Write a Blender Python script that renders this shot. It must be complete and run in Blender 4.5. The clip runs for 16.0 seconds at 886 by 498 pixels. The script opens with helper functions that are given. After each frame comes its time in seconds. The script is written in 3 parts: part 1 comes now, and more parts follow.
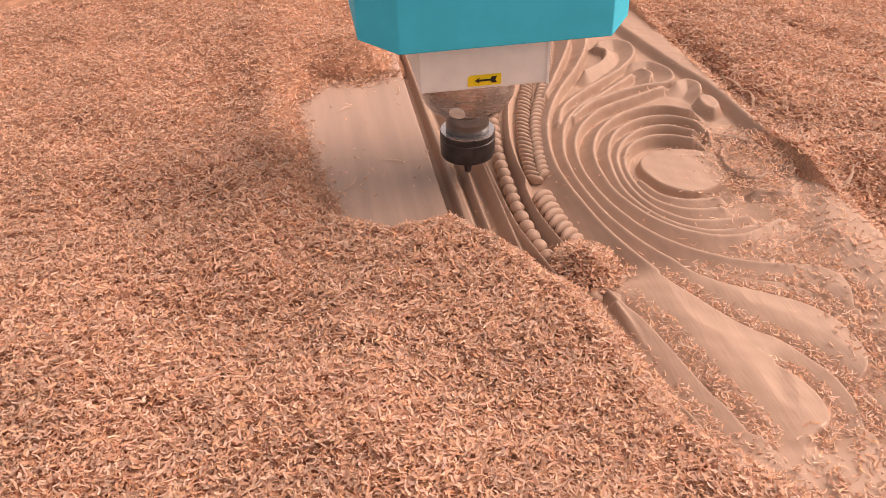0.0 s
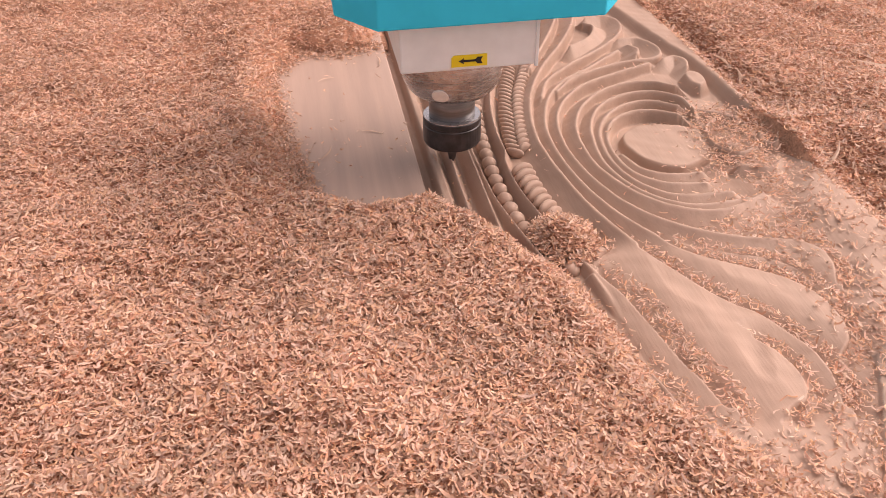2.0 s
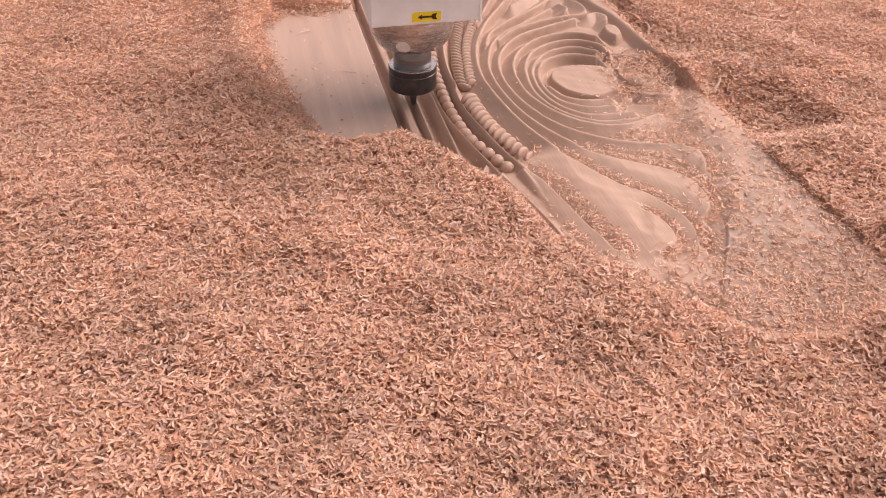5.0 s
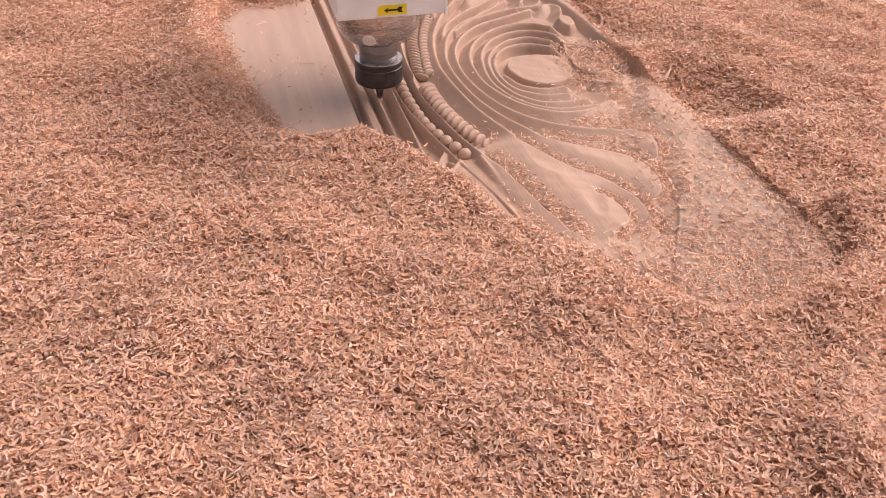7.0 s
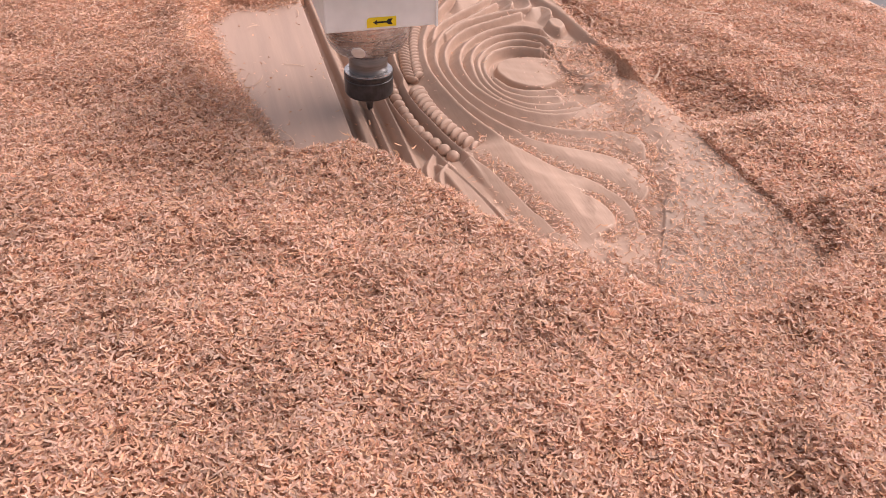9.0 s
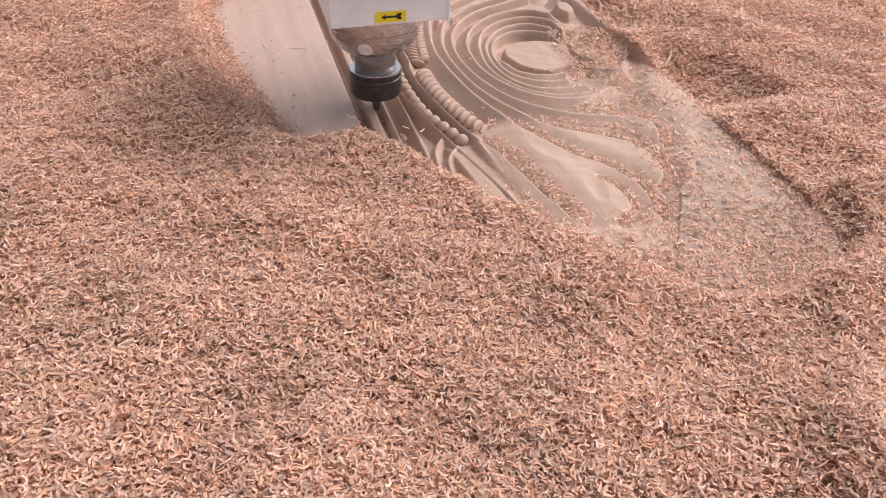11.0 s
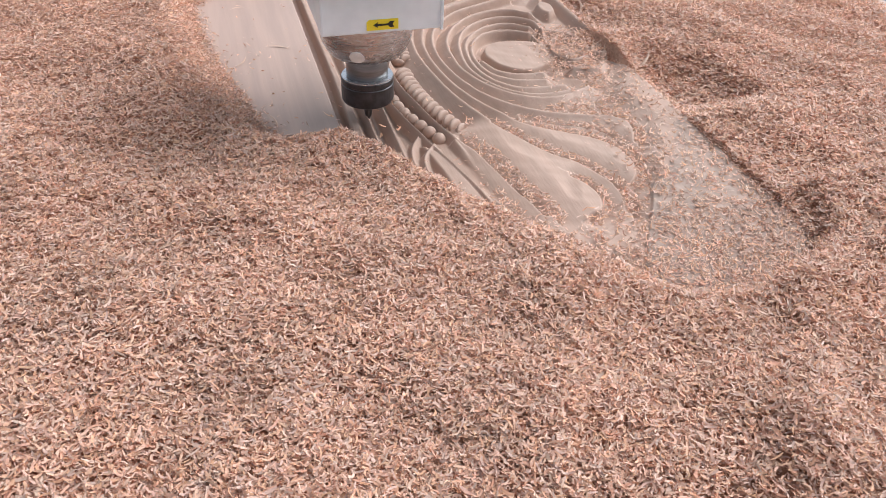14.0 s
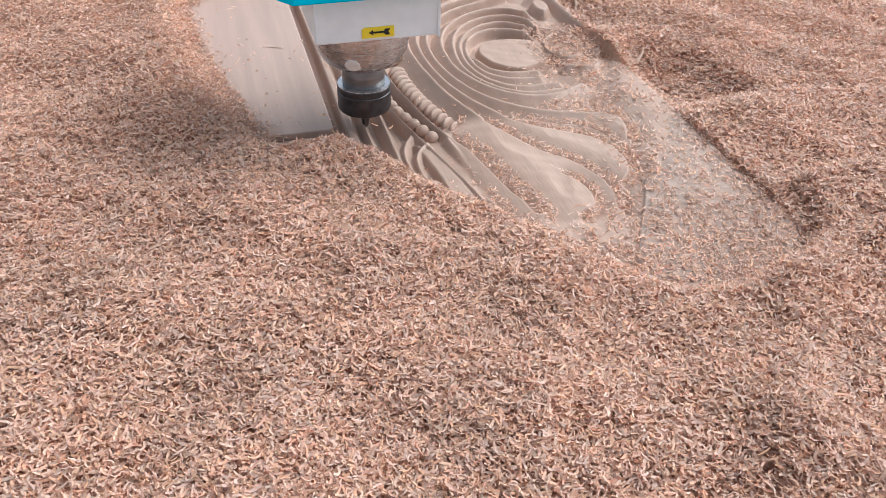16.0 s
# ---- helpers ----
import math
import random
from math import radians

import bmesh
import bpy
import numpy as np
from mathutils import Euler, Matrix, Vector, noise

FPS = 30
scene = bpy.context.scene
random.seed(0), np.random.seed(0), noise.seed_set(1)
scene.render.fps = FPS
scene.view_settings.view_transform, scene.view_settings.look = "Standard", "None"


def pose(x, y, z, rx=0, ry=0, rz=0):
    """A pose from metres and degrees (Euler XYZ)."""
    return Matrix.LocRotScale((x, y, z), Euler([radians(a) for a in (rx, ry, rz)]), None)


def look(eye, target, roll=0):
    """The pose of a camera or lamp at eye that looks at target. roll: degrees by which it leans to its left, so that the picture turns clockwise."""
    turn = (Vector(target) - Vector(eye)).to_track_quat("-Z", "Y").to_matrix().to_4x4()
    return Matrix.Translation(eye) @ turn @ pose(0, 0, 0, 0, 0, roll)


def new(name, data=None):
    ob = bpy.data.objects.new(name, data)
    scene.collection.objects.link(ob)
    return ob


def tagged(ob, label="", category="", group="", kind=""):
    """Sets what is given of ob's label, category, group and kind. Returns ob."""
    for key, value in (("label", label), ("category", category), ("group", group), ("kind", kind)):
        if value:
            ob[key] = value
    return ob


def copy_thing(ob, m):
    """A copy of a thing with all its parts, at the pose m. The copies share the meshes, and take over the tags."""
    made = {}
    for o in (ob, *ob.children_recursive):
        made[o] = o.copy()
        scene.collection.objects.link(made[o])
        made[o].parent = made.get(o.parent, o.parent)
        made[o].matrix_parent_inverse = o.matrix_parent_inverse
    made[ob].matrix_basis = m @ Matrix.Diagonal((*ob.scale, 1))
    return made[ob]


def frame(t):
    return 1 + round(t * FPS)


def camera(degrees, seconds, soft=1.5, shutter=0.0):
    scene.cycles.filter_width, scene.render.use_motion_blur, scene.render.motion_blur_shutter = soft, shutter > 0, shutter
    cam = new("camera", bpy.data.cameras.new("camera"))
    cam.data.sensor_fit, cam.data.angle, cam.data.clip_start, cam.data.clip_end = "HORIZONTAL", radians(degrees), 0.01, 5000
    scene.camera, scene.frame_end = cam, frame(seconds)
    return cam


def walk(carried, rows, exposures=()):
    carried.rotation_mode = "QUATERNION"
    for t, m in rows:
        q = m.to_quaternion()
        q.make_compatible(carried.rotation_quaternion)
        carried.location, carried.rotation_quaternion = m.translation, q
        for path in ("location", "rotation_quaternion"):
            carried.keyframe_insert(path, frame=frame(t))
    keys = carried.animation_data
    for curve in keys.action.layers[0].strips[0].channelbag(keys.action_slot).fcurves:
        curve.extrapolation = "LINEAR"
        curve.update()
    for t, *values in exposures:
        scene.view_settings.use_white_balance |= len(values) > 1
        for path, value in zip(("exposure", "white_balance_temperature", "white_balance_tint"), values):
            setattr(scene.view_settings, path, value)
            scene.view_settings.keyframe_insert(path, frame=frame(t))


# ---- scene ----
cam = camera(57.3, 16.0, soft=0.5)
PATH = [
    (0, (-0.272, -0.602, 0.369), (-0.025, 1.015, -0.782), -1.9),
    (0.5, (-0.27, -0.604, 0.371), (-0.027, 1.012, -0.782), -1.7),
    (1, (-0.266, -0.607, 0.358), (-0.018, 1.01, -0.793), -1.4),
    (1.5, (-0.255, -0.603, 0.347), (-0.004, 1.008, -0.811), -1.2),
    (2, (-0.257, -0.6, 0.346), (0.003, 1.003, -0.822), -0.9),
    (2.5, (-0.254, -0.603, 0.349), (0.016, 0.986, -0.835), -0.7),
    (3, (-0.245, -0.612, 0.344), (0.026, 0.979, -0.837), -0.7),
    (3.5, (-0.246, -0.64, 0.361), (0.036, 0.947, -0.824), -0.4),
    (4, (-0.259, -0.699, 0.371), (0.051, 0.876, -0.822), -0.1),
    (4.5, (-0.293, -0.746, 0.385), (0.042, 0.821, -0.811), 0.2),
    (5, (-0.294, -0.778, 0.381), (0.062, 0.787, -0.812), 0.3),
    (7.5, (-0.296, -0.797, 0.379), (0.156, 0.741, -0.817), 1.3),
    (8, (-0.286, -0.8, 0.382), (0.162, 0.742, -0.811), 1.1),
    (10.5, (-0.293, -0.79, 0.37), (0.163, 0.748, -0.825), 1.7),
    (11, (-0.295, -0.786, 0.363), (0.161, 0.746, -0.839), 1.5),
    (11.5, (-0.3, -0.789, 0.366), (0.153, 0.745, -0.835), 1.5),
    (12, (-0.29, -0.788, 0.365), (0.164, 0.748, -0.833), 1.6),
    (12.5, (-0.294, -0.795, 0.374), (0.163, 0.737, -0.828), 1.7),
    (13, (-0.288, -0.796, 0.369), (0.176, 0.734, -0.833), 1.8),
    (13.5, (-0.28, -0.796, 0.367), (0.189, 0.733, -0.835), 1.9),
    (14, (-0.282, -0.797, 0.367), (0.189, 0.729, -0.837), 2.0),
    (14.5, (-0.284, -0.8, 0.366), (0.181, 0.725, -0.842), 1.6),
    (15, (-0.282, -0.801, 0.367), (0.185, 0.724, -0.84), 1.7),
    (15.5, (-0.283, -0.801, 0.367), (0.181, 0.729, -0.835), 1.6),
    (16, (-0.272, -0.801, 0.366), (0.187, 0.729, -0.838), 1.3),
]

EXPOSURE = [
    (0.0, -0.18, 8700, 31), (1.5, -0.16, 8900, 32), (2.0, -0.10, 7600, 27), (2.5, -0.09, 6550, 22), (3.0, -0.05, 6700, 20), (3.5, -0.05, 6300, 16),
    (3.9, -0.10, 7300, 26), (5.0, -0.10, 7500, 28), (8.0, -0.10, 7500, 27), (10.5, -0.10, 6500, 20), (11.0, -0.05, 6500, 16), (11.5, -0.02, 5800, 8),
    (12.5, 0.00, 5700, 4), (14.0, -0.02, 5900, 7), (16.0, 0.00, 5750, 4)]
walk(cam, [(t, look(eye, target, roll)) for t, eye, target, roll in PATH], EXPOSURE)

# ---- light: overcast sky, with a broad soft glow from the far right ----
SUN_FROM = Vector((0.64, 0.14, 0.75)).normalized()
world = bpy.data.worlds.new("daylight")
scene.world = world
world.use_nodes = True
wn = world.node_tree.nodes
sky = wn.new("ShaderNodeTexSky")
sky.sky_type, sky.sun_disc = "NISHITA", False
sky.sun_elevation = math.asin(SUN_FROM.z)
sky.sun_rotation = math.atan2(SUN_FROM.x, SUN_FROM.y)
sky.dust_density, sky.air_density = 4.0, 1.0
wn["Background"].inputs["Strength"].default_value = 0.2
veil = wn.new("ShaderNodeHueSaturation")
veil.inputs["Saturation"].default_value = 0.22
world.node_tree.links.new(sky.outputs[0], veil.inputs["Color"])
world.node_tree.links.new(veil.outputs[0], wn["Background"].inputs["Color"])
sun_data = bpy.data.lights.new("sun", "SUN")
sun_data.energy, sun_data.angle, sun_data.color = 2.55, radians(56), (1.0, 0.95, 0.88)
sun = new("sun", sun_data)
sun.matrix_world = look(SUN_FROM * 5, (0, 0, 0))


# ---- materials ----
def material(name, color, rough=0.6, metal=0.0, vary=0.12, scale=60.0, bump=0.0, bump_scale=400.0,
             stretch=(1, 1, 1), second=None, island=0.0, spec=0.5, thin=0.0):
    """A surface with two scales of noise in its colour, a fine relief, and a spread from piece to piece."""
    m = bpy.data.materials.new(name)
    m.use_nodes = True
    n, ln = m.node_tree.nodes, m.node_tree.links
    b = n["Principled BSDF"]
    b.inputs["Metallic"].default_value = metal
    b.inputs["Specular IOR Level"].default_value = spec
    co = n.new("ShaderNodeTexCoord")
    mp = n.new("ShaderNodeMapping")
    mp.inputs["Scale"].default_value = stretch
    ln.new(co.outputs["Object"], mp.inputs["Vector"])
    big, small = n.new("ShaderNodeTexNoise"), n.new("ShaderNodeTexNoise")
    big.inputs["Scale"].default_value, small.inputs["Scale"].default_value = scale * 0.2, scale * 2
    big.inputs["Detail"].default_value, small.inputs["Detail"].default_value = 4, 5
    for t in (big, small):
        ln.new(mp.outputs[0], t.inputs["Vector"])
    add = n.new("ShaderNodeMath")
    add.operation = "ADD"
    ln.new(big.outputs["Fac"], add.inputs[0])
    ln.new(small.outputs["Fac"], add.inputs[1])
    half = n.new("ShaderNodeMath")
    half.operation = "MULTIPLY"
    half.inputs[1].default_value = 0.5
    ln.new(add.outputs[0], half.inputs[0])
    ramp = n.new("ShaderNodeValToRGB")
    c2 = second or tuple(c * (1 - 2.2 * vary) for c in color)
    c1 = tuple(min(1, c * (1 + vary)) for c in color)
    ramp.color_ramp.elements[0].color, ramp.color_ramp.elements[0].position = (*c2, 1), 0.36
    ramp.color_ramp.elements[1].color, ramp.color_ramp.elements[1].position = (*c1, 1), 0.62
    ln.new(half.outputs[0], ramp.inputs[0])
    out = ramp.outputs[0]
    if island:
        geo = n.new("ShaderNodeNewGeometry")
        hsv = n.new("ShaderNodeHueSaturation")
        rng = n.new("ShaderNodeMapRange")
        rng.inputs["To Min"].default_value, rng.inputs["To Max"].default_value = 1 - island, 1 + island
        ln.new(geo.outputs["Random Per Island"], rng.inputs[0])
        ln.new(rng.outputs[0], hsv.inputs["Value"])
        ln.new(out, hsv.inputs["Color"])
        # pieces also differ a little in hue and strength of colour
        for k, (socket, low, high) in ((17.0, ("Hue", 0.490, 0.508)), (41.0, ("Saturation", 0.78, 1.22))):
            many, part_of, spread = n.new("ShaderNodeMath"), n.new("ShaderNodeMath"), n.new("ShaderNodeMapRange")
            many.operation, part_of.operation = "MULTIPLY", "FRACT"
            many.inputs[1].default_value = k
            spread.inputs["To Min"].default_value, spread.inputs["To Max"].default_value = low, high
            ln.new(geo.outputs["Random Per Island"], many.inputs[0])
            ln.new(many.outputs[0], part_of.inputs[0])
            ln.new(part_of.outputs[0], spread.inputs[0])
            ln.new(spread.outputs[0], hsv.inputs[socket])
        out = hsv.outputs[0]
    ln.new(out, b.inputs["Base Color"])
    if thin:
        # thin slivers let some light through
        glow, mix = n.new("ShaderNodeBsdfTranslucent"), n.new("ShaderNodeMixShader")
        mix.inputs[0].default_value = thin
        ln.new(out, glow.inputs["Color"])
        ln.new(b.outputs[0], mix.inputs[1])
        ln.new(glow.outputs[0], mix.inputs[2])
        ln.new(mix.outputs[0], n["Material Output"].inputs["Surface"])
    rr = n.new("ShaderNodeMapRange")
    rr.inputs["To Min"].default_value, rr.inputs["To Max"].default_value = max(0.03, rough - 0.1), min(1, rough + 0.1)
    ln.new(small.outputs["Fac"], rr.inputs[0])
    ln.new(rr.outputs[0], b.inputs["Roughness"])
    if bump:
        bn, bp = n.new("ShaderNodeTexNoise"), n.new("ShaderNodeBump")
        bn.inputs["Scale"].default_value, bn.inputs["Detail"].default_value = bump_scale, 6
        ln.new(mp.outputs[0], bn.inputs["Vector"])
        bp.inputs["Strength"].default_value, bp.inputs["Distance"].default_value = bump, 0.001
        ln.new(bn.outputs["Fac"], bp.inputs["Height"])
        ln.new(bp.outputs[0], b.inputs["Normal"])
    return m


WOOD = material("carved beech", (0.425, 0.287, 0.224), 0.55, vary=0.07, scale=45, bump=0.25, bump_scale=500, stretch=(1, 0.12, 1), spec=0.3)
RAW = material("planed raw board", (0.43, 0.298, 0.244), 0.45, vary=0.09, scale=40, bump=0.12, bump_scale=350, stretch=(1, 0.06, 1), spec=0.45)
CHIP = material("wood shavings", (0.68, 0.432, 0.318), 0.5, vary=0.08, scale=50, island=0.17, spec=0.35, thin=0.2)
# base colour darkened and reddened to stand in for shade between the shavings
SHADED_BASE = material("matted shavings with gap shade", (0.46, 0.245, 0.165), 0.85, vary=0.2, scale=260, bump=1.0, bump_scale=300, spec=0.15)
CYAN = material("cyan enamel", (0.005, 0.60, 0.86), 0.5, vary=0.04, scale=12, bump=0.03, bump_scale=250, spec=0.05)
WHITE = material("pale grey enamel", (0.88, 0.88, 0.88), 0.42, vary=0.04, scale=30, bump=0.04, bump_scale=300)
GREY = material("grey plate", (0.42, 0.42, 0.43), 0.5, vary=0.08, scale=30)
STEEL = material("turned steel", (0.58, 0.58, 0.60), 0.26, metal=0.95, vary=0.12, scale=40, stretch=(1, 1, 6))
DULL = material("dull collar steel", (0.26, 0.25, 0.25), 0.36, metal=0.9, vary=0.15, scale=40, stretch=(1, 1, 6))
DARK = material("blackened steel", (0.10, 0.095, 0.10), 0.38, metal=0.8, vary=0.2, scale=60)
CARBIDE = material("carbide cutter", (0.20, 0.19, 0.19), 0.35, metal=0.9, vary=0.15, scale=90)
YELLOW = material("yellow label", (0.92, 0.69, 0.025), 0.45, vary=0.04, scale=60)
BLACK = material("black ink", (0.012, 0.012, 0.012), 0.6, vary=0.1, scale=60)
SHINE = material("worn bright steel", (0.88, 0.82, 0.77), 0.5, metal=0.0, vary=0.08, scale=60)
OLD = material("weathered uncut wood", (0.40, 0.292, 0.240), 0.72, vary=0.12, scale=60, bump=0.3, bump_scale=420, stretch=(1, 0.3, 1), spec=0.25)
TABLE = material("dusty spoilboard", (0.50, 0.36, 0.29), 0.7, vary=0.15, scale=20, bump=0.1)
FLOOR = material("concrete floor", (0.16, 0.165, 0.18), 0.8, vary=0.15, scale=4, bump=0.2, bump_scale=60)


# ---- mesh helpers ----
def part(name, bm, mat, parent=None, label="", smooth=False):
    me = bpy.data.meshes.new(name)
    bm.to_mesh(me)
    bm.free()
    me.materials.append(mat)
    if smooth:
        me.shade_smooth()
    ob = new(name, me)
    ob.parent = parent
    if label:
        ob["label"] = label
    return ob


def raw_mesh(name, verts, faces, mats, index=None, smooth=False):
    """One mesh from number arrays: verts (n, 3), a list of (k, 3 or 4) face arrays."""
    me = bpy.data.meshes.new(name)
    loops = np.concatenate([f.ravel() for f in faces]).astype(np.int32)
    sizes = np.concatenate([np.full(len(f), f.shape[1]) for f in faces]).astype(np.int32)
    me.vertices.add(len(verts))
    me.vertices.foreach_set("co", np.asarray(verts, np.float32).ravel())
    me.loops.add(len(loops))
    me.loops.foreach_set("vertex_index", loops)
    me.polygons.add(len(sizes))
    me.polygons.foreach_set("loop_start", np.concatenate([[0], np.cumsum(sizes)[:-1]]).astype(np.int32))
    me.polygons.foreach_set("loop_total", sizes)
    for m in mats:
        me.materials.append(m)
    if index is not None:
        me.polygons.foreach_set("material_index", index.astype(np.int32))
    me.update(calc_edges=True)
    me.validate()
    if smooth:
        me.shade_smooth()
    return me


def box(x0, x1, y0, y1, z0, z1, bevel=0.0, seg=2):
    bm = bmesh.new()
    bmesh.ops.create_cube(bm, size=1, matrix=Matrix.LocRotScale(((x0 + x1) / 2, (y0 + y1) / 2, (z0 + z1) / 2), None, (x1 - x0, y1 - y0, z1 - z0)))
    if bevel:
        bmesh.ops.bevel(bm, geom=bm.edges[:], offset=bevel, segments=seg, affect="EDGES", profile=0.5)
    return bm


def lathe(profile, n=48):
    """A turned body round the z axis from (radius, height) pairs."""
    bm = bmesh.new()
    rings = []
    for r, z in profile:
        rings.append([bm.verts.new((r * math.cos(2 * math.pi * k / n), r * math.sin(2 * math.pi * k / n), z)) for k in range(n)])
    for a, b in zip(rings, rings[1:]):
        for k in range(n):
            bm.faces.new((a[k], a[(k + 1) % n], b[(k + 1) % n], b[k]))
    for ring in (rings[0], rings[-1]):
        bm.faces.new([bm.verts.new(v.co) for v in ring])
    bmesh.ops.recalc_face_normals(bm, faces=bm.faces[:])
    return bm


def prism(outline, z0, z1, bevel=0.0):
    bm = bmesh.new()
    f = bm.faces.new([bm.verts.new((x, y, z0)) for x, y in outline])
    top = bmesh.ops.extrude_face_region(bm, geom=[f])
    bmesh.ops.translate(bm, vec=(0, 0, z1 - z0), verts=[v for v in top["geom"] if isinstance(v, bmesh.types.BMVert)])
    bmesh.ops.recalc_face_normals(bm, faces=bm.faces[:])
    if bevel:
        bmesh.ops.bevel(bm, geom=bm.edges[:], offset=bevel, segments=2, affect="EDGES", profile=0.5)
    return bm


# ---- plane arithmetic: smooth curves, distances, soft noise ----
def smooth_curve(points, per=10, closed=False):
    p = np.array(points, float)
    ext = np.vstack([p[-1], p, p[0], p[1]]) if closed else np.vstack([2 * p[0] - p[1], p, 2 * p[-1] - p[-2]])
    out = []
    for a, b, c, d in zip(ext, ext[1:], ext[2:], ext[3:]):
        for u in np.arange(per) / per:
            out.append(0.5 * (2 * b + (c - a) * u + (2 * a - 5 * b + 4 * c - d) * u * u + (3 * b - a - 3 * c + d) * u ** 3))
    if not closed:
        out.append(p[-1])
    return np.array(out)


def line_distance(X, Y, curve):
    best = np.full(X.shape, 1e9)
    for (ax, ay), (bx, by) in zip(curve, curve[1:]):
        dx, dy = bx - ax, by - ay
        u = np.clip(((X - ax) * dx + (Y - ay) * dy) / (dx * dx + dy * dy + 1e-12), 0, 1)
        best = np.minimum(best, (X - ax - u * dx) ** 2 + (Y - ay - u * dy) ** 2)
    return np.sqrt(best)


def line_side(X, Y, curve):
    """Distance to a line, and whether the nearest piece of it has the place on its left."""
    best, left = np.full(X.shape, 1e9), np.zeros(X.shape, bool)
    for (ax, ay), (bx, by) in zip(curve, curve[1:]):
        dx, dy = bx - ax, by - ay
        u = np.clip(((X - ax) * dx + (Y - ay) * dy) / (dx * dx + dy * dy + 1e-12), 0, 1)
        d = (X - ax - u * dx) ** 2 + (Y - ay - u * dy) ** 2
        closer = d < best
        best = np.where(closer, d, best)
        left = np.where(closer, dx * (Y - ay) - dy * (X - ax) > 0, left)
    return np.sqrt(best), left


def inside(X, Y, poly):
    res = np.zeros(X.shape, bool)
    for (ax, ay), (bx, by) in zip(poly, np.roll(poly, -1, axis=0)):
        cross = ((ay > Y) != (by > Y)) & (X < (bx - ax) * (Y - ay) / (by - ay + 1e-15) + ax)
        res ^= cross
    return res


def signed(X, Y, poly):
    """Distance to the outline of a polygon, positive inside."""
    poly = np.asarray(poly, float)
    d = line_distance(X, Y, np.vstack([poly, poly[:1]]))
    return np.where(inside(X, Y, poly), d, -d)


def ease(u):
    u = np.clip(u, 0, 1)
    return u * u * (3 - 2 * u)


_rs = np.random.RandomState(5)
_WAVES = _rs.normal(size=(40, 2)), _rs.uniform(0, 6.28, 40)


def ripple(X, Y, size, first=0):
    """Soft irregular waves of about that size, from -1 to 1."""
    s = np.zeros(np.shape(X))
    for k in range(first, first + 10):
        w = _WAVES[0][k % 40] * 4.2 / size
        s += np.sin(w[0] * X + w[1] * Y + _WAVES[1][k % 40])
    return s / 4.0


# ---- floor and machine table ----
ground = part("floor", box(-30, 30, -30, 30, -0.90, -0.80), FLOOR)
tagged(ground, "plain grey concrete workshop floor", "floor", kind="structure")
table = new("machine_table")
tagged(table, "dusty wooden machine bed under the carved board", "table")
part("bed", box(-0.95, 0.68, -0.95, 1.6, -0.08, -0.042, 0.004), TABLE, table)
for x, y in ((-0.85, -0.85), (0.56, -0.85), (-0.85, 1.5), (0.56, 1.5)):
    part("leg", box(x - 0.05, x + 0.05, y - 0.05, y + 0.05, -0.80, -0.0805, 0.004), TABLE, table)

